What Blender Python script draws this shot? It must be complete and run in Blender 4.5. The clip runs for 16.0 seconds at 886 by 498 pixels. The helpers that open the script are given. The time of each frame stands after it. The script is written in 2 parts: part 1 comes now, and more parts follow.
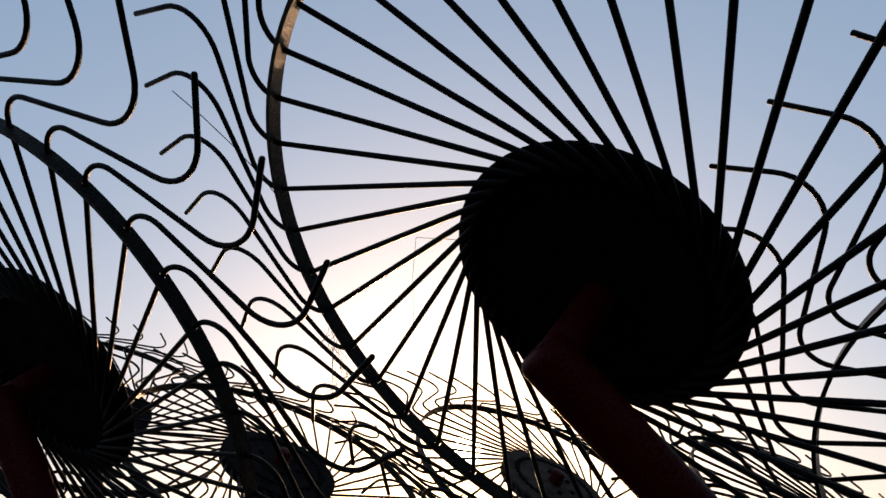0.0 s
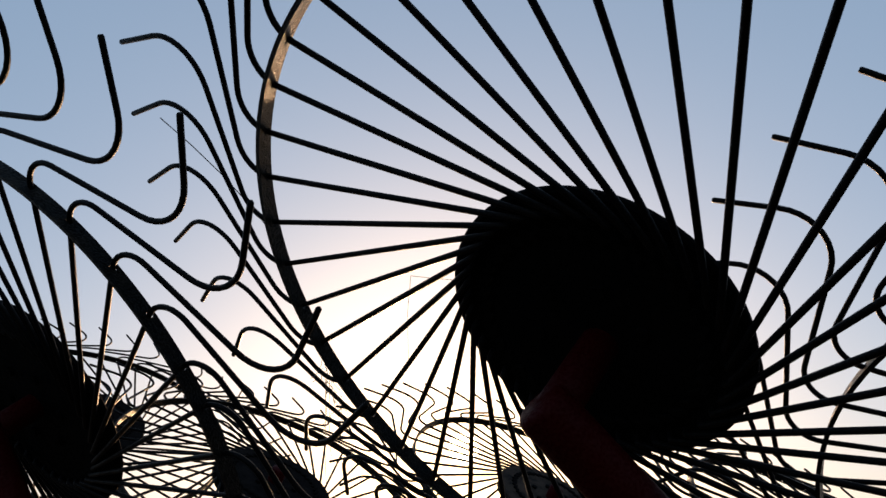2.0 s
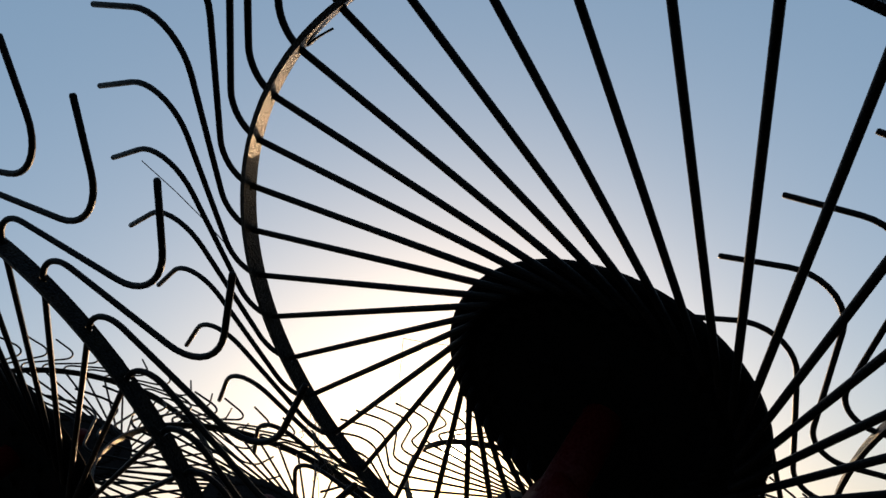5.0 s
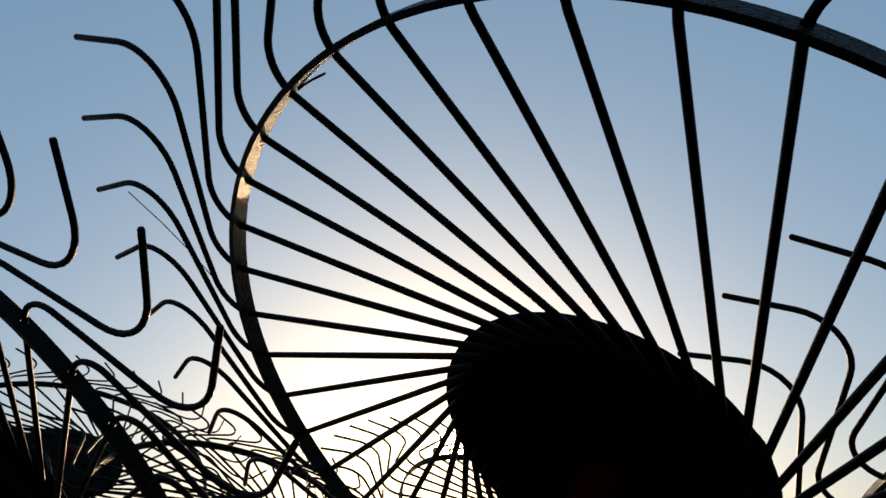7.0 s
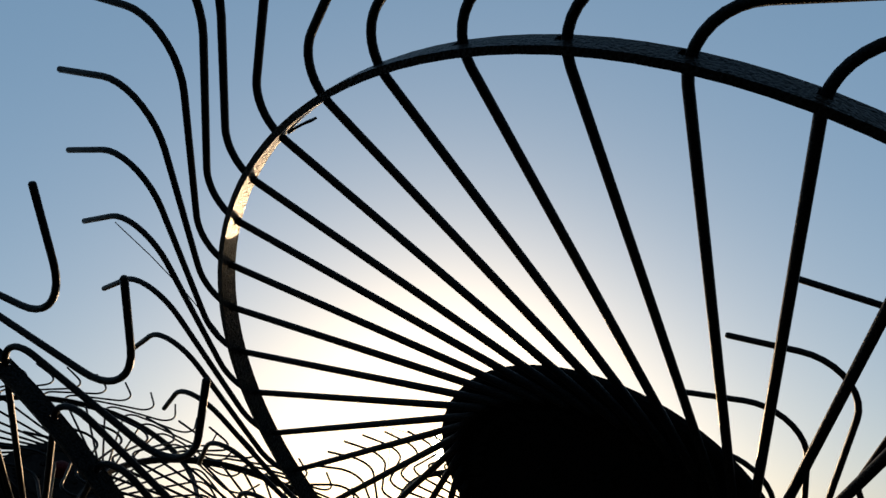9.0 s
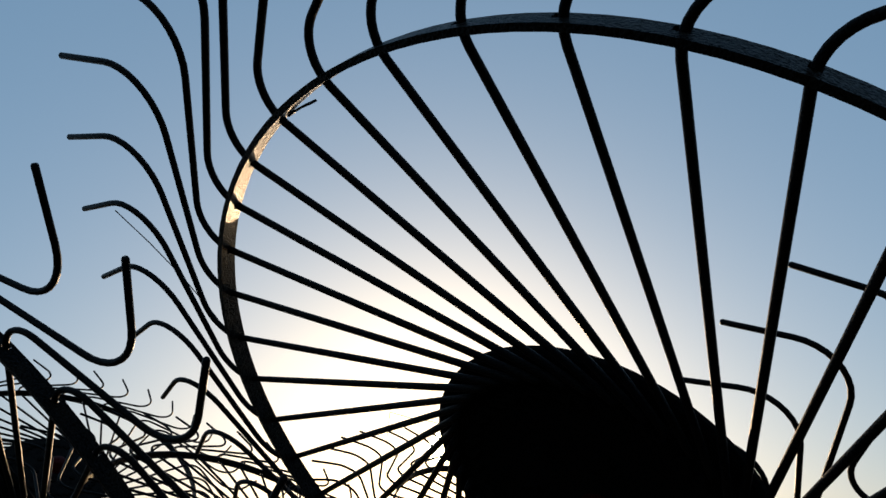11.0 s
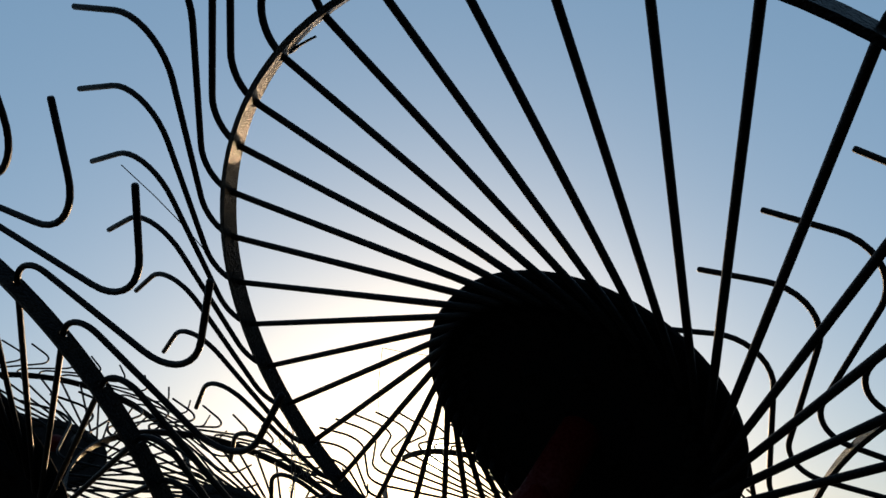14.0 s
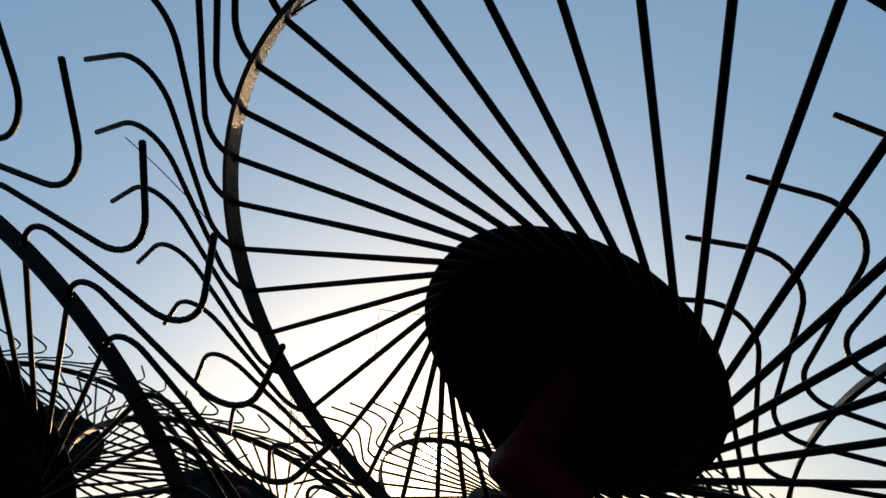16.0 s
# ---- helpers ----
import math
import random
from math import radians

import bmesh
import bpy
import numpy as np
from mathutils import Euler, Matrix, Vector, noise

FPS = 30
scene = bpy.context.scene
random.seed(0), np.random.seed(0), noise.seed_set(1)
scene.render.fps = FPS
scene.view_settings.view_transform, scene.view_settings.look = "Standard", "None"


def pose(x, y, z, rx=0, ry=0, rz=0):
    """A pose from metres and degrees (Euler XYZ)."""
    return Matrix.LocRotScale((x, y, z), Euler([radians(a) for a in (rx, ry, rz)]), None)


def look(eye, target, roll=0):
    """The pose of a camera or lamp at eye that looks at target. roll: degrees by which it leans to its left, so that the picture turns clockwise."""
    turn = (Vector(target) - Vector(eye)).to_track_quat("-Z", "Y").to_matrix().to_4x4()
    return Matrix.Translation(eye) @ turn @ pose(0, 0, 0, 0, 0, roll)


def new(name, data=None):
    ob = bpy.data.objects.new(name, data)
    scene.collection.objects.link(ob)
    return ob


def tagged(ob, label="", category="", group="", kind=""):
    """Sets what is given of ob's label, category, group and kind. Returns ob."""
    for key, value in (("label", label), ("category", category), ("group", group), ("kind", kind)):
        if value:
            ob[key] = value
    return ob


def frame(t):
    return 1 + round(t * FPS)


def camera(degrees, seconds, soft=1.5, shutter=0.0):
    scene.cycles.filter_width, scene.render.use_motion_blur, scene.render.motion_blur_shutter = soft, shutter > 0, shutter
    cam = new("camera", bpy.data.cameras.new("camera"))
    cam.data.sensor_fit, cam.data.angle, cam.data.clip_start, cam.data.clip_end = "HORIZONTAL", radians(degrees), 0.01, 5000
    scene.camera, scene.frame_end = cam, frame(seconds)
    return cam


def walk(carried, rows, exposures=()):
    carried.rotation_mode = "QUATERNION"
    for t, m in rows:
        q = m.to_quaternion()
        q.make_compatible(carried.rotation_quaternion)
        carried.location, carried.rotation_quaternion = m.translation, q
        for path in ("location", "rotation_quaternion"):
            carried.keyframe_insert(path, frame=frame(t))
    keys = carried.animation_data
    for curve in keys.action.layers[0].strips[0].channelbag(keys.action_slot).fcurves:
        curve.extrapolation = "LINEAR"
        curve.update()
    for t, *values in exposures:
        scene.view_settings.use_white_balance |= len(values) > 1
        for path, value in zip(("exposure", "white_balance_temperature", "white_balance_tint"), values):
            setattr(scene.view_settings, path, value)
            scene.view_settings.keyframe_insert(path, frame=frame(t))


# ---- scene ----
cam = camera(62.18, 16.0)
ROWS = [
    (0.00, 0.0030, -0.0033, 1.5499, 115.889, 0.127, 0.158),
    (0.50, 0.0028, -0.0049, 1.5619, 115.868, 0.257, 0.089),
    (1.00, 0.0029, -0.0043, 1.5766, 115.823, 0.310, 0.016),
    (1.50, 0.0027, -0.0016, 1.5924, 115.759, 0.307, -0.042),
    (2.00, 0.0042, -0.0014, 1.6074, 115.661, 0.320, -0.061),
    (2.50, 0.0055, -0.0015, 1.6224, 115.570, 0.313, -0.078),
    (3.00, 0.0058, -0.0002, 1.6367, 115.518, 0.299, -0.134),
    (3.50, 0.0054, 0.0022, 1.6512, 115.535, 0.309, -0.236),
    (4.00, 0.0040, 0.0040, 1.6645, 115.570, 0.371, -0.382),
    (4.50, 0.0037, 0.0051, 1.6784, 115.561, 0.402, -0.489),
    (5.25, 0.0033, 0.0073, 1.6999, 115.484, 0.455, -0.628),
    (6.00, 0.0028, 0.0090, 1.7210, 115.418, 0.515, -0.765),
    (6.50, 0.0025, 0.0095, 1.7343, 115.428, 0.559, -0.868),
    (7.00, 0.0016, 0.0104, 1.7479, 115.441, 0.595, -1.011),
    (7.50, 0.0014, 0.0116, 1.7606, 115.473, 0.630, -1.099),
    (8.00, 0.0015, 0.0127, 1.7734, 115.522, 0.671, -1.168),
    (8.50, 0.0023, 0.0136, 1.7879, 115.481, 0.632, -1.273),
    (9.00, 0.0021, 0.0148, 1.7980, 115.485, 0.644, -1.362),
    (9.50, 0.0015, 0.0155, 1.8010, 115.487, 0.681, -1.429),
    (9.75, 0.0013, 0.0157, 1.8003, 115.492, 0.698, -1.457),
    (10.00, 0.0011, 0.0158, 1.7981, 115.502, 0.708, -1.486),
    (10.50, 0.0009, 0.0157, 1.7902, 115.547, 0.690, -1.544),
    (11.00, 0.0014, 0.0152, 1.7784, 115.637, 0.593, -1.617),
    (11.50, 0.0027, 0.0133, 1.7638, 115.762, 0.467, -1.707),
    (12.00, 0.0036, 0.0113, 1.7493, 115.877, 0.400, -1.800),
    (12.50, 0.0042, 0.0102, 1.7348, 115.980, 0.365, -1.881),
    (13.00, 0.0051, 0.0099, 1.7211, 116.078, 0.320, -1.937),
    (13.50, 0.0058, 0.0088, 1.7075, 116.143, 0.289, -2.013),
    (14.00, 0.0068, 0.0070, 1.6943, 116.167, 0.245, -2.102),
    (14.50, 0.0066, 0.0056, 1.6812, 116.209, 0.237, -2.192),
    (15.00, 0.0071, 0.0046, 1.6676, 116.279, 0.241, -2.234),
    (15.50, 0.0074, 0.0035, 1.6540, 116.361, 0.200, -2.342),
    (16.00, 0.0067, 0.0032, 1.6406, 116.454, 0.135, -2.516),
]
EXPOSURES = [(0.0, 0.44, 8000, 27), (4.0, 0.25, 7500, 20), (7.0, 0.08, 7000, 14), (11.0, 0.0, 6750, 12), (16.0, 0.21, 6850, 13)]
walk(cam, [(t, pose(x, y, z, rx, ry, rz)) for t, x, y, z, rx, ry, rz in ROWS], EXPOSURES)

# ---- light ----
SUN_EL, SUN_AZ = 10.5, 1.7          # degrees: height, and turn from +y towards +x
world = bpy.data.worlds.new("evening_sky")
scene.world = world
world.use_nodes = True
wn = world.node_tree
sky = wn.nodes.new("ShaderNodeTexSky")
sky.sky_type = "NISHITA"
sky.sun_disc = False
sky.sun_elevation = radians(SUN_EL)
sky.sun_rotation = radians(SUN_AZ)
sky.altitude = 100
sky.air_density, sky.dust_density, sky.ozone_density = 1.15, 2.2, 1.8
wn.nodes["Background"].inputs["Strength"].default_value = 0.058
haze = wn.nodes.new("ShaderNodeVectorMath")     # even blue skylight scattered all over the dome
haze.operation = "ADD"
haze.inputs[1].default_value = (1.5, 3.35, 5.5)
wn.links.new(sky.outputs[0], haze.inputs[0])
wn.links.new(haze.outputs[0], wn.nodes["Background"].inputs["Color"])

sun_way = Vector((math.sin(radians(SUN_AZ)) * math.cos(radians(SUN_EL)), math.cos(radians(SUN_AZ)) * math.cos(radians(SUN_EL)), math.sin(radians(SUN_EL))))
lamp = bpy.data.lights.new("sun", "SUN")
lamp.energy, lamp.angle, lamp.color = 3.5, radians(0.5), (1.0, 0.7, 0.42)
sun = new("sun", lamp)
low_way = (sun_way - Vector((0, 0, 0.035))).normalized()
sun.matrix_world = look((0, 0, 20), Vector((0, 0, 20)) - low_way)

# the sun's ball itself, far behind everything
bm = bmesh.new()
bmesh.ops.create_icosphere(bm, subdivisions=4, radius=80)
me = bpy.data.meshes.new("sun_ball")
bm.to_mesh(me)
glow = bpy.data.materials.new("sun_glow")
glow.use_nodes = True
gb = glow.node_tree.nodes["Principled BSDF"]
gb.inputs["Base Color"].default_value = (0, 0, 0, 1)
gb.inputs["Emission Color"].default_value, gb.inputs["Emission Strength"].default_value = (1.0, 0.8, 0.5, 1), 20
me.materials.append(glow)
ball = tagged(new("sun_ball", me), "low evening sun, glowing white and yellow", "sun", kind="structure")
ball.location = sun_way * 4000


# ---- materials ----
def material(name, base, rough, metal=0.0, spots=None, scale=40.0, amount=0.5, bump=0.3, fine=400.0, spec=0.2):
    """Base colour mixed with a second one by two noises, with relief; sizes in 1/m."""
    m = bpy.data.materials.new(name)
    m.use_nodes = True
    n, l = m.node_tree.nodes, m.node_tree.links
    b = n["Principled BSDF"]
    b.inputs["Roughness"].default_value, b.inputs["Metallic"].default_value = rough, metal
    tc = n.new("ShaderNodeTexCoord")
    big, small = n.new("ShaderNodeTexNoise"), n.new("ShaderNodeTexNoise")
    big.inputs["Scale"].default_value, big.inputs["Detail"].default_value = scale, 6
    small.inputs["Scale"].default_value, small.inputs["Detail"].default_value = fine, 4
    for t in (big, small):
        l.new(tc.outputs["Object"], t.inputs["Vector"])
    ramp = n.new("ShaderNodeValToRGB")
    ramp.color_ramp.elements[0].position, ramp.color_ramp.elements[1].position = 0.42, 0.68
    l.new(big.outputs["Fac"], ramp.inputs["Fac"])
    mul = n.new("ShaderNodeMath")
    mul.operation = "MULTIPLY"
    mul.inputs[1].default_value = amount
    l.new(ramp.outputs["Color"], mul.inputs[0])
    mix = n.new("ShaderNodeMix")
    mix.data_type = "RGBA"
    mix.inputs["A"].default_value = (*base, 1)
    mix.inputs["B"].default_value = (*(spots or base), 1)
    l.new(mul.outputs[0], mix.inputs["Factor"])
    hsv = n.new("ShaderNodeHueSaturation")
    mr = n.new("ShaderNodeMapRange")
    mr.inputs["To Min"].default_value, mr.inputs["To Max"].default_value = 0.75, 1.25
    l.new(small.outputs["Fac"], mr.inputs["Value"])
    l.new(mr.outputs[0], hsv.inputs["Value"])
    l.new(mix.outputs["Result"], hsv.inputs["Color"])
    l.new(hsv.outputs[0], b.inputs["Base Color"])
    rr = n.new("ShaderNodeMapRange")
    rr.inputs["To Min"].default_value, rr.inputs["To Max"].default_value = max(0.05, rough - 0.12), min(1, rough + 0.15)
    l.new(small.outputs["Fac"], rr.inputs["Value"])
    l.new(rr.outputs[0], b.inputs["Roughness"])
    sp = n.new("ShaderNodeMapRange")
    sp.inputs["From Min"].default_value, sp.inputs["From Max"].default_value = 0.36, 0.64
    sp.inputs["To Min"].default_value, sp.inputs["To Max"].default_value = spec * 0.15, spec * 1.7
    l.new(small.outputs["Fac"], sp.inputs["Value"])
    l.new(sp.outputs[0], b.inputs["Specular IOR Level"])
    bp = n.new("ShaderNodeBump")
    bp.inputs["Strength"].default_value, bp.inputs["Distance"].default_value = bump, 0.001
    l.new(small.outputs["Fac"], bp.inputs["Height"])
    l.new(bp.outputs[0], b.inputs["Normal"])
    return m


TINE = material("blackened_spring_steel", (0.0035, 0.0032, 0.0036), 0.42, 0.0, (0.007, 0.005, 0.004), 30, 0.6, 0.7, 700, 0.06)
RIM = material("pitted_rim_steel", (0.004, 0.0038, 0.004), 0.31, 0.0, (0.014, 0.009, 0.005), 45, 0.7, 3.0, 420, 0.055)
# hub plates, one metal: near undersides coloured black to stand for their shade
PLATE_SHADED = material("shaded_hub_plate", (0.003, 0.0029, 0.003), 0.75, 0.0, (0.006, 0.005, 0.005), 18, 0.6, 0.3, 300, 0.02)
# same plate, mottled; skylight on its upper face put into the paler colour
PLATE_SKYLIT = material("mottled_plate_skylit", (0.05, 0.034, 0.026), 0.85, 0.0, (0.012, 0.010, 0.010), 34, 0.9, 0.3, 250, 0.03)
# same plate again, its dimmer light put into the colour
PLATE_DIM = material("speckled_plate_dim", (0.009, 0.0075, 0.007), 0.85, 0.0, (0.004, 0.0033, 0.0035), 40, 0.9, 0.3, 250, 0.02)
RED = material("dark_red_paint", (0.034, 0.0007, 0.0009), 0.5, 0.0, (0.018, 0.0007, 0.0007), 12, 0.6, 0.15, 300, 0.05)
BOLT = material("blackened_bolt", (0.003, 0.0028, 0.0028), 0.85, 0.0, (0.01, 0.007, 0.005), 80, 0.5, 0.2, 500, 0.02)
WIRE = material("thin_dark_stalk", (0.012, 0.010, 0.008), 0.7)
SILK = material("dusty_spider_silk", (0.06, 0.05, 0.045), 0.7)
GROUND = material("dry_trodden_grass", (0.04, 0.036, 0.02), 0.95, 0.0, (0.03, 0.022, 0.013), 0.6, 0.8, 0.6, 30)

# ---- ground ----
bm = bmesh.new()
bmesh.ops.create_grid(bm, x_segments=40, y_segments=40, size=2000)
for v in bm.verts:
    v.co.z = 0.0 if v.co.length < 120 else noise.noise(v.co * 0.004) * 2 - 1.5
me = bpy.data.meshes.new("ground")
bm.to_mesh(me)
me.materials.append(GROUND)
tagged(new("ground", me), "flat field of dry trodden grass and soil", "ground", kind="structure")


# ---- wheels ----
def link(name, bm, mat, parent, label="", smooth=True):
    me = bpy.data.meshes.new(name)
    bm.to_mesh(me)
    bm.free()
    me.materials.append(mat)
    if smooth:
        for p in me.polygons:
            p.use_smooth = True
    ob = new(name, me)
    ob.parent = parent
    if label:
        tagged(ob, label)
    return ob


def tube(bm, pts, radius, sides=10, caps=True):
    """A round rod along the points."""
    pts = [Vector(p) for p in pts]
    rings, side = [], None
    for i, p in enumerate(pts):
        d = (pts[min(i + 1, len(pts) - 1)] - pts[max(i - 1, 0)]).normalized()
        if side is None:
            side = d.orthogonal().normalized()
        side = (side - d * side.dot(d)).normalized()
        up = d.cross(side)
        r = radius[i] if isinstance(radius, (list, tuple)) else radius
        rings.append([bm.verts.new(p + r * (math.cos(a) * side + math.sin(a) * up)) for a in (2 * math.pi * k / sides for k in range(sides))])
    for a, b in zip(rings, rings[1:]):
        for k in range(sides):
            bm.faces.new((a[k], a[(k + 1) % sides], b[(k + 1) % sides], b[k]))
    if caps:
        bm.faces.new(rings[0][::-1])
        bm.faces.new(rings[-1])


def rounded(corners, steps=9):
    """A path through corners (x, y, z, radius), each bend rounded."""
    out = []
    for i, c in enumerate(corners):
        p = Vector(c[:3])
        if i in (0, len(corners) - 1) or c[3] <= 0:
            out.append(p)
            continue
        a, b = Vector(corners[i - 1][:3]) - p, Vector(corners[i + 1][:3]) - p
        half = a.angle(b) / 2
        cut = min(c[3] / math.tan(half), a.length * 0.48, b.length * 0.48)
        p0, p1 = p + a.normalized() * cut, p + b.normalized() * cut
        r = cut * math.tan(half)
        centre = p + (a.normalized() + b.normalized()).normalized() * (r / math.sin(half))
        u, w = p0 - centre, p1 - centre
        full = u.angle(w)
        for k in range(steps + 1):
            f = k / steps
            out.append(centre + (u * math.sin((1 - f) * full) + w * math.sin(f * full)) / math.sin(full))
    return out


def polar(r, degrees, z=0.0):
    return (r * math.cos(radians(degrees)), r * math.sin(radians(degrees)), z)


COUNT = 40
R_RIM, R_DISC, R_TIP = 0.4565, 0.172, 0.727
TINE_R = 0.0037
STEP = 360 / COUNT
SPOKE_TURN = -34.9
HUB_Z = 0.005         # the spokes rise slightly from the rim to the hub


def tine_mesh(name, seed, lean=0.0, kink_at=0.0527, lift=0.0, longer=0.0, wobble=0.5):
    """One spring tine: hub end, straight spoke through the rim, kink, long run and hooked tip; slightly uneven from piece to piece.
    lean: degrees by which the hook is strained round; kink_at: the kink's way past the rim; lift, longer: of the hook, in metres."""
    rnd = random.Random(seed)
    j = lambda s: rnd.uniform(-s, s) * wobble
    start, rim = Vector(polar(R_DISC, SPOKE_TURN, HUB_Z)), Vector(polar(R_RIM, 0))
    way = (rim - start).normalized()
    hub = start - way * 0.055
    kink = rim + way * (kink_at + j(0.002))
    corners = [
        (hub.x, hub.y, -0.012, 0),
        (hub.x + way.x * 0.006, hub.y + way.y * 0.006, HUB_Z, 0.005),
        (kink.x, kink.y, j(0.002), 0.043),
        (*polar(0.603 + longer * 0.6 + j(0.003), -25.2 + lean + j(0.3), -0.0055 + lift + j(0.003)), 0.08),
        (*polar(R_TIP + longer + j(0.005), -17.55 + lean + j(0.35), -0.008 + lift + j(0.004)), 0),
    ]
    bm = bmesh.new()
    pts = rounded(corners)
    d = (pts[-1] - pts[-2]).normalized()
    pts = pts[:-1] + [pts[-1] - d * 0.002, pts[-1]]
    tube(bm, pts, [TINE_R] * (len(pts) - 1) + [TINE_R * 0.72], 10)
    me = bpy.data.meshes.new(name)
    bm.to_mesh(me)
    bm.free()
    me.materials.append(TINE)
    for p in me.polygons:
        p.use_smooth = True
    return me


TINES = [tine_mesh("tine", n) for n in range(9)]


def lathe(bm, profile, segments=78):
    """Turns a closed (r, z) outline about z."""
    rings = []
    for k in range(segments):
        a = 2 * math.pi * k / segments
        rings.append([bm.verts.new((r * math.cos(a), r * math.sin(a), z)) for r, z in profile])
    n = len(profile)
    for k in range(segments):
        a, b = rings[k], rings[(k + 1) % segments]
        for i in range(n):
            bm.faces.new((a[i], b[i], b[(i + 1) % n], a[(i + 1) % n]))


RIM_T, RIM_NEAR, RIM_FAR, HOLE = 0.006, 0.0145, -0.0065, 0.0042


def rim_mesh(turns):
    """A flat steel band on edge, with a drilled opening at every tine."""
    half = math.degrees(HOLE / R_RIM)
    angles = []
    for k in range(COUNT):
        for a in (-half, half, half + (STEP - 2 * half) / 3, half + (STEP - 2 * half) * 2 / 3):
            angles.append(k * STEP + turns.get(k, 0) + a)
    levels = (RIM_FAR, -HOLE, HOLE, RIM_NEAR)
    bm = bmesh.new()
    grid = [[[bm.verts.new(polar(r, a, z)) for z in levels] for a in angles] for r in (R_RIM - RIM_T / 2, R_RIM + RIM_T / 2)]
    n = len(angles)
    for i in range(n):
        e = (i + 1) % n
        for j in range(3):
            if i % 4 == 0 and j == 1:
                inn, out = ([g[i][1], g[e][1], g[e][2], g[i][2]] for g in grid)
                for q in range(4):
                    bm.faces.new((inn[q], inn[(q + 1) % 4], out[(q + 1) % 4], out[q]))
                continue
            for g in grid:
                bm.faces.new((g[i][j], g[e][j], g[e][j + 1], g[i][j + 1]))
        for j in (0, 3):
            bm.faces.new((grid[0][i][j], grid[0][e][j], grid[1][e][j], grid[1][i][j]))
    bmesh.ops.recalc_face_normals(bm, faces=bm.faces)
    me = bpy.data.meshes.new("rim")
    bm.to_mesh(me)
    bm.free()
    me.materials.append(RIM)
    return me


RIM_MESH = rim_mesh({})

bm = bmesh.new()
lathe(bm, [(0.0004, -0.011), (0.12, -0.011), (R_DISC - 0.012, -0.013), (R_DISC - 0.002, -0.016), (R_DISC, -0.014), (R_DISC, -0.009), (R_DISC - 0.004, -0.0055), (0.12, -0.0045), (0.0004, -0.0045)])
bmesh.ops.recalc_face_normals(bm, faces=bm.faces)
DISC_MESH = bpy.data.meshes.new("hub_disc")
bm.to_mesh(DISC_MESH)
bm.free()

# the outer plate of the far wheels, which covers the ends of their spokes, with a rolled lip
bm = bmesh.new()
zf = HUB_Z + 0.0075
lathe(bm, [(0.0004, zf + 0.003), (0.1, zf + 0.003), (R_DISC - 0.02, zf + 0.0015), (R_DISC - 0.004, zf + 0.001), (R_DISC, zf - 0.0015), (R_DISC + 0.001, zf - 0.007), (R_DISC - 0.001, zf - 0.007), (R_DISC - 0.005, zf - 0.001), (0.1, zf), (0.0004, zf)], 96)
bmesh.ops.recalc_face_normals(bm, faces=bm.faces)
COVER_MESH = bpy.data.meshes.new("cover_plate")
bm.to_mesh(COVER_MESH)
bm.free()

# a clip that holds one tine end on the disc
bm = bmesh.new()
bmesh.ops.create_cube(bm, size=1, matrix=Matrix.Translation(polar(0.126, SPOKE_TURN - 11, zf + 0.004)) @ Matrix.Rotation(radians(18), 4, "Z") @ Matrix.Diagonal((0.022, 0.011, 0.005, 1)))
bmesh.ops.bevel(bm, geom=bm.edges[:], offset=0.0015, segments=1, affect="EDGES")
CLIP_MESH = bpy.data.meshes.new("clip")
bm.to_mesh(CLIP_MESH)
bm.free()
CLIP_MESH.materials.append(BOLT)

bm = bmesh.new()
bmesh.ops.create_cone(bm, cap_ends=True, segments=6, radius1=0.008, radius2=0.008, depth=0.007)
BOLT_MESH = bpy.data.meshes.new("bolt")
bm.to_mesh(BOLT_MESH)
bm.free()
BOLT_MESH.materials.append(BOLT)


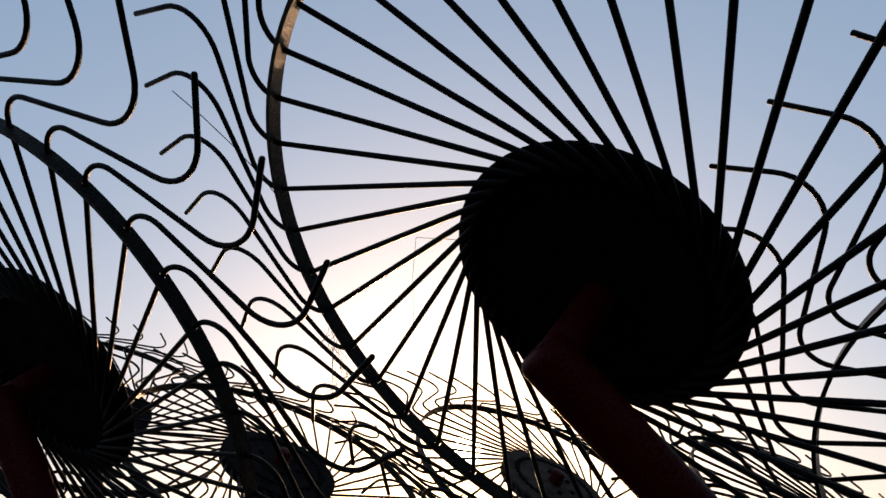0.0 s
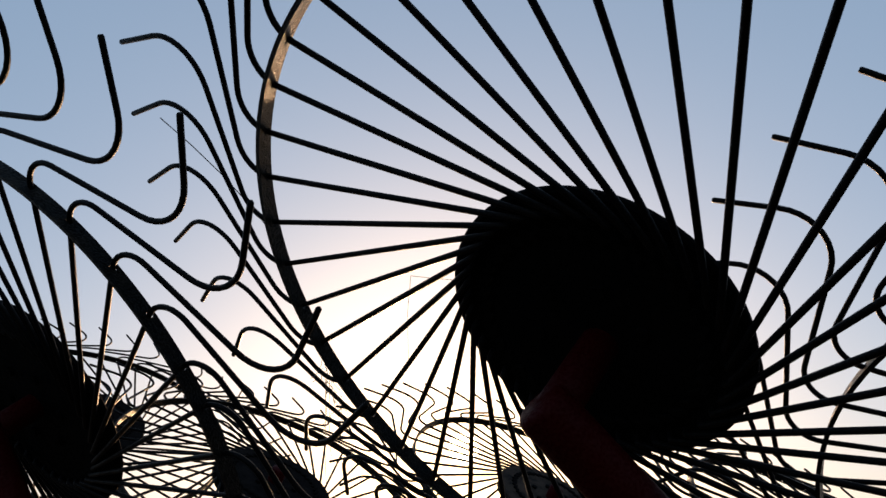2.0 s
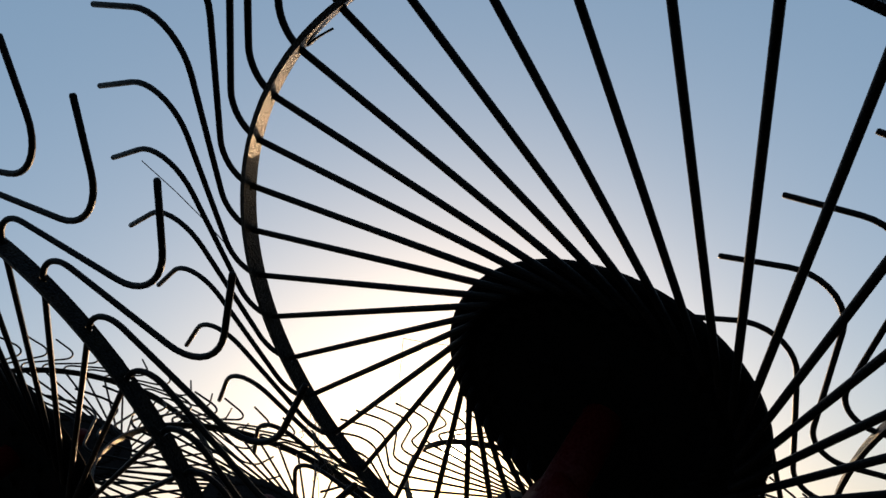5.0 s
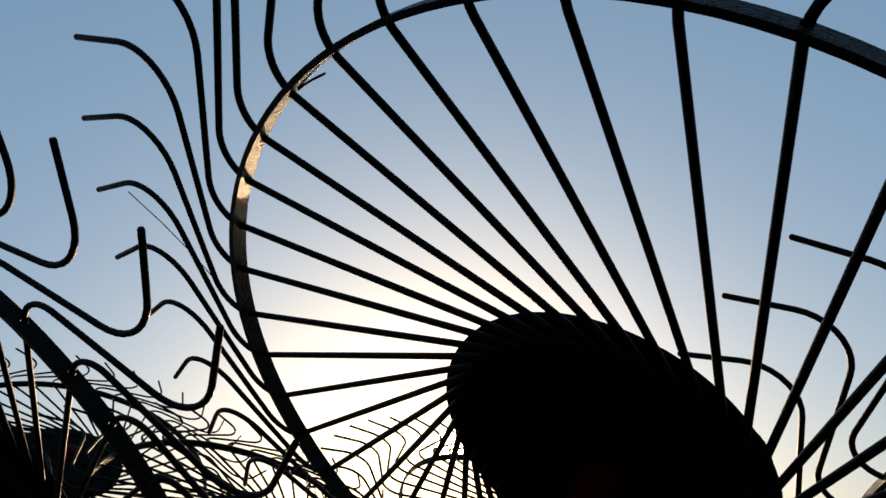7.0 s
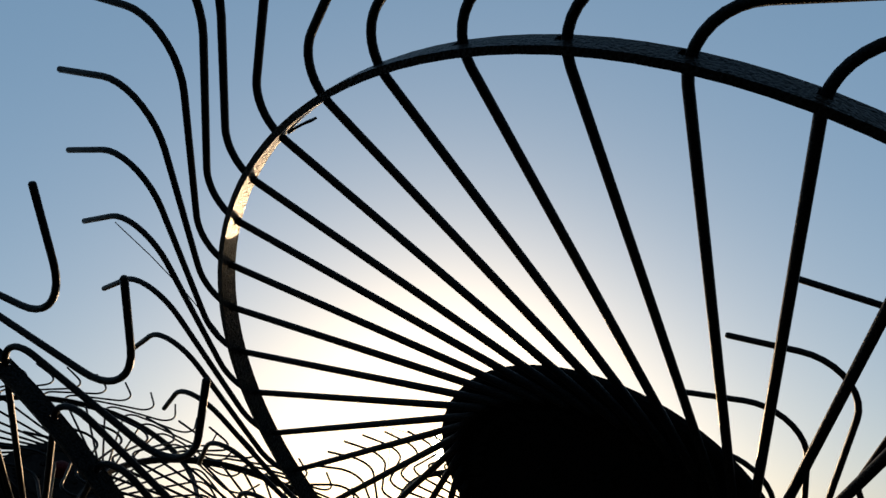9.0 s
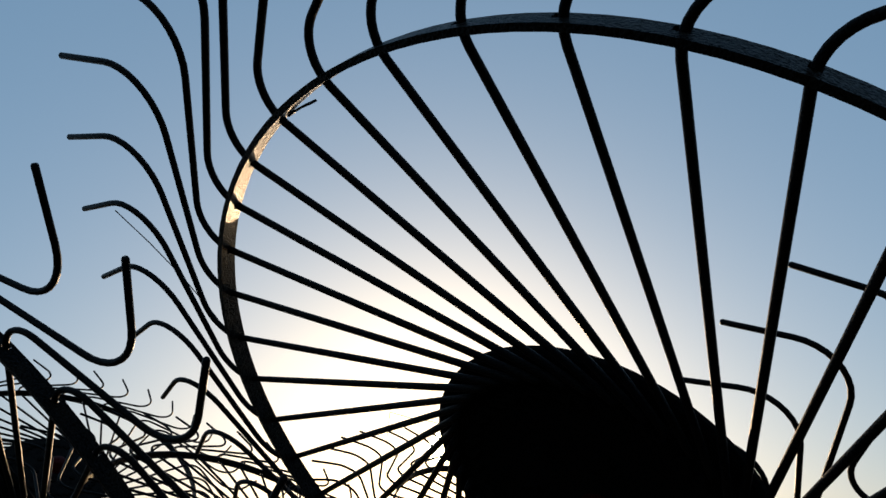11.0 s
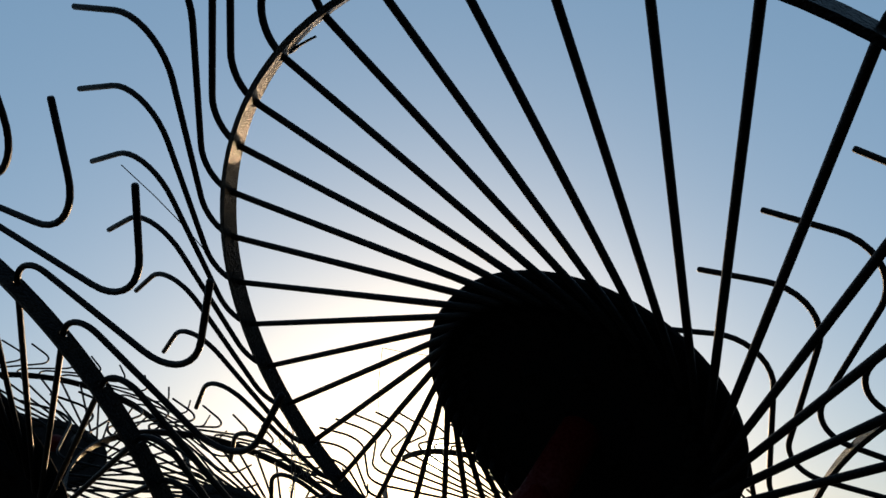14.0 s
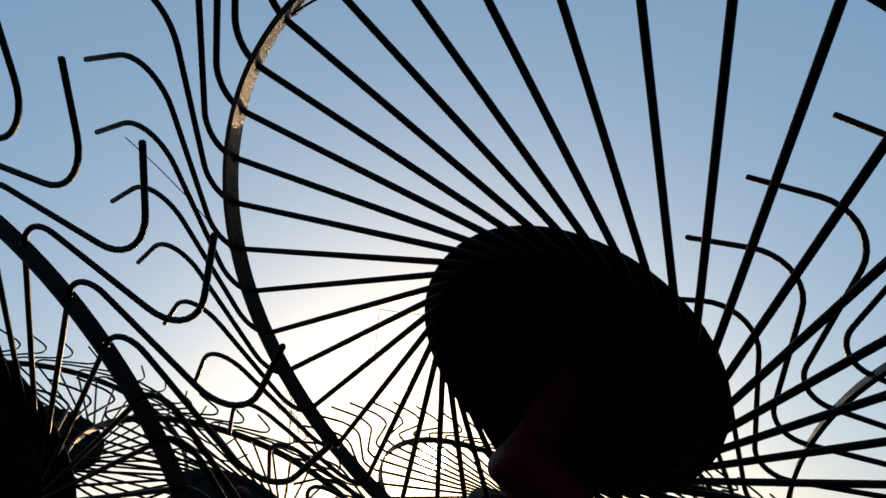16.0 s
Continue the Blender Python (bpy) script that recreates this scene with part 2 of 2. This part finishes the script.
def wheel(m, phase, label, post_way, disc_mat=PLATE_SHADED, side=1, reach=0.08, offsets=(), hooks=(), plate=1.0, drop=0.0, covered=False):
    """A rake wheel on its painted post, at the pose m; side: the face on which the post is fixed; offsets: turns of single tines; hooks: lean, kink, lift and length of single hooks."""
    top = new("rake_wheel")
    top.matrix_world = m
    tagged(top, label, "rake wheel", "rake wheels on posts")
    turns, strained = dict(offsets), dict(hooks)
    ob = new("rim", rim_mesh(turns) if turns else RIM_MESH)
    ob.parent = top
    ob.matrix_local = Matrix.Rotation(radians(phase), 4, "Z")
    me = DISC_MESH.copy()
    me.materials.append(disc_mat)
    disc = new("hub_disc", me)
    disc.parent = top
    disc.scale = (plate, plate, 1)
    cover, rise = disc, -zf - 0.007
    if covered:
        me = COVER_MESH.copy()
        me.materials.append(disc_mat)
        cover, rise = new("cover_plate", me), 0.0
        cover.parent = top
    for k in range(COUNT):
        turn = Matrix.Rotation(radians(phase + k * STEP + turns.get(k, 0)), 4, "Z")
        ob = new("tine", tine_mesh("tine", k, *strained[k], wobble=0.05) if k in strained else TINES[(k * 4 + int(phase)) % 9])
        ob.parent = top
        ob.matrix_local = turn
        ob = new("clip", CLIP_MESH)
        ob.parent = cover
        ob.matrix_local = Matrix.Translation((0, 0, rise)) @ turn
    for k in range(6):
        ob = new("bolt", BOLT_MESH)
        ob.parent = cover
        ob.matrix_local = Matrix.Translation(polar(0.062, 60 * k + phase, zf + 0.005 + rise))
    # axle, and the post from its end down into the ground
    way = Vector(post_way).normalized()
    low = m.to_3x3().inverted() @ way * drop
    low.z = 0
    end = low + Vector((0, 0, reach * side))
    w = m @ end
    start, foot = m.inverted() @ (w - way * 0.019), m.inverted() @ (w + way * ((w.z + 0.1) / -way.z))
    bm = bmesh.new()
    ends = (-0.034, reach) if side > 0 else (-reach, 0.055)
    tube(bm, [low + Vector((0, 0, z)) for z in (ends[0], ends[0] + 0.003, ends[1] - 0.003, ends[1])], [0.018, 0.0215, 0.0215, 0.018], 20)
    link("axle", bm, RED, top)
    bm = bmesh.new()
    along = (foot - start).normalized()
    tube(bm, [start, start + along * 0.004, start + along * 0.01, start.lerp(foot, 0.3), start.lerp(foot, 0.65), foot], [0.024, 0.028, 0.0295, 0.0295, 0.030, 0.030], 28)
    link("post", bm, RED, top, "round post painted dark glossy red")
    return top


WHEEL_A = pose(0.1599, 0.7464, 1.8643, 140.51, 13.76, -39.55)
LAG_A = [-0.34, -1.03, -1.47, -0.69, -0.71, -0.97, -1.06, -1.34, -1.21, -1.03, -0.56, -0.08, 0.39, 0.87, 0.55, 0.98, 1.46, 1.28, 1.45, 1.34, 1.61, 1.34, 1.31, 0.66, 0.32, -0.03, -0.50, -0.89, -1.12, -1.35, -1.65]
# hooks bent in use: lean in degrees, kink, lift, length
HOOKS_A = [
    (4.22, 0.0353, -0.0008, 0.0012),
    (-0.12, 0.0310, -0.0000, -0.0000),
    (-0.52, 0.0310, -0.0000, -0.0001),
    (-0.34, 0.0310, -0.0001, -0.0001),
    (4.98, 0.0310, 0.0009, 0.0012),
    (5.46, 0.0321, 0.0016, 0.0015),
    (8.13, 0.0310, 0.0038, 0.0019),
    (6.25, 0.0310, 0.0034, 0.0013),
    (1.12, 0.0387, -0.0009, 0.0000),
    (0.68, 0.0453, -0.0101, -0.0095),
    (0.48, 0.0412, -0.0015, -0.0021),
    (0.60, 0.0468, -0.0014, -0.0019),
    (0.83, 0.0433, 0.0004, -0.0021),
    (0.90, 0.0398, 0.0045, 0.0003),
    (1.36, 0.0524, 0.0016, -0.0015),
    (1.71, 0.0477, 0.0068, -0.0025),
    (2.19, 0.0414, 0.0065, 0.0029),
    (2.41, 0.0457, 0.0107, 0.0030),
    (2.25, 0.0408, 0.0047, 0.0020),
    (2.16, 0.0402, 0.0042, 0.0023),
]
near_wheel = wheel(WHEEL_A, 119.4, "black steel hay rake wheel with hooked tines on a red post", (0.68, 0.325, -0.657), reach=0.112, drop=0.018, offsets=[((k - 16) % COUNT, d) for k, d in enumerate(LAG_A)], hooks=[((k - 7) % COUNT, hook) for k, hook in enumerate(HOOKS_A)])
LAG_B = [-1.64, -0.98, -0.76, 0.4, 0.38, 0.8, 0.2]
wheel(pose(-0.6641, 1.1956, 1.8987, 142.03, 28.44, -12.48), 74.98, "black steel hay rake wheel overlapping the next wheel", (0.45, 0.2, -0.86), offsets=[((k - 4) % COUNT, d) for k, d in enumerate(LAG_B)], hooks=[(k % COUNT, (0.35, 0.0527, 0.002, 0.0025)) for k in range(-4, 3)], plate=1.12)
wheel(pose(0.9079, 0.8615, 1.6011, 137.54, 16.20, -36.49), 146.26, "black steel hay rake wheel with long curved tines", (0.5, 0.3, -0.75))
wheel(pose(0.3387, 2.3840, 1.8826, 27.34, 33.78, -11.94), 63.94, "rake wheel with mottled grey hub plate against the low sun", (0.1, 0.25, -0.9), PLATE_SKYLIT, side=-1, covered=True)
wheel(pose(-0.4738, 2.1604, 1.9070, 23.80, 32.65, -8.12), 254.31, "tilted rake wheel with speckled dark hub plate", (0.1, 0.25, -0.9), PLATE_DIM, side=-1, covered=True)
wheel(pose(-1.1855, 2.5123, 2.1667, 30.73, 33.85, -6.99), 12.06, "far rake wheel with fine black tines", (0.1, 0.25, -0.9), PLATE_DIM, side=-1, covered=True)
wheel(pose(1.0023, 1.8402, 1.6410, 29.71, 32.60, -6.89), 142.41, "far rake wheel low behind the others", (0.1, 0.25, -0.9), PLATE_DIM, side=-1, covered=True)

# the lapped joint of the near rim: the loose end of the band stands off inwards
bm = bmesh.new()
lap = [(0.4532, 110.2), (0.4525, 109.0), (0.4505, 107.4), (0.4478, 105.6)]
for r, a in lap:
    for dr in (0.0, -0.0022):
        for z in (-0.0068, -0.0005):
            bm.verts.new(polar(r + dr, a, z))
bm.verts.ensure_lookup_table()
for i in range(len(lap) - 1):
    b = 4 * i
    for q in ((0, 1, 5, 4), (2, 6, 7, 3), (0, 4, 6, 2), (1, 3, 7, 5)):
        bm.faces.new([bm.verts[b + k] for k in q])
bm.faces.new([bm.verts[k] for k in (0, 2, 3, 1)])
bm.faces.new([bm.verts[len(lap) * 4 - 4 + k] for k in (0, 1, 3, 2)])
bmesh.ops.recalc_face_normals(bm, faces=bm.faces)
link("seam_strip", bm, RIM, near_wheel, "loose lapped end of the rim band", smooth=False)


# ---- caught stalks and cobwebs ----
def strand(name, mat, runs, label, category):
    """Fine strands, each a list of points with its radius, as one tangled thing."""
    bm = bmesh.new()
    for pts, r in runs:
        tube(bm, pts, r, 6)
    me = bpy.data.meshes.new(name)
    bm.to_mesh(me)
    bm.free()
    me.materials.append(mat)
    return tagged(new(name, me), label, category)


strand("dry_stalk", WIRE, [([(-0.4135, 0.9035, 2.2615), (-0.36, 0.906, 2.2135), (-0.3127, 0.9098, 2.1675), (-0.2638, 0.912, 2.114), (-0.222, 0.915, 2.062)], 0.00075)],
       "thin straight dry stalk caught between the tines", "stalk")

rnd = random.Random(5)
knot = [WHEEL_A @ Vector(polar(r, a, z)) for r, a, z in ((0.470, -172.5, 0.01), (0.492, -169.5, 0.006), (0.500, -166.0, 0.004), (0.515, -163.0, 0.0))]
runs = []
for k in range(16):
    p = knot[k % 4] + Vector((rnd.uniform(-0.006, 0.006), rnd.uniform(-0.01, 0.01), rnd.uniform(-0.008, 0.008)))
    pts = [p]
    drift = Vector((rnd.uniform(-0.3, 0.3), rnd.uniform(-0.3, 0.3), -0.7))
    for i in range(rnd.randint(5, 10)):
        p = p + (drift + Vector((rnd.uniform(-0.8, 0.8), rnd.uniform(-0.8, 0.8), rnd.uniform(-0.5, 0.5)))) * 0.005
        pts.append(p)
    runs.append((pts, rnd.uniform(0.0003, 0.0006)))
for x, y, z, drop in ((0, 0, 0, 0.16), (0.004, 0.004, 0.002, 0.12), (-0.003, 0.006, 0, 0.07), (0.008, -0.003, 0, 0.05)):
    p = knot[1] + Vector((x, y, z))
    runs.append(([p + Vector((0.010 * f * f, 0.004 * math.sin(5 * f), -drop * f)) for f in (0, 0.2, 0.4, 0.6, 0.8, 1)], 0.00045))
strand("cobweb", SILK, runs, "dusty tangle of cobweb and chaff hanging from the rim", "cobweb")

strand("spider_thread", SILK, [([WHEEL_A @ Vector(p) for p in ((-0.150, 0.072, -0.004), (-0.182, 0.080, 0.002), (-0.215, 0.083, 0.0))], 0.00035),
                               ([WHEEL_A @ Vector(p) for p in ((-0.215, 0.083, 0.0), (-0.232, 0.056, 0.001), (-0.2516, 0.0267, 0.0), (-0.273, -0.014, 0.0), (-0.294, -0.0546, 0.0))], 0.0003)],
       "single grey spider thread strung between the spokes", "spider thread")
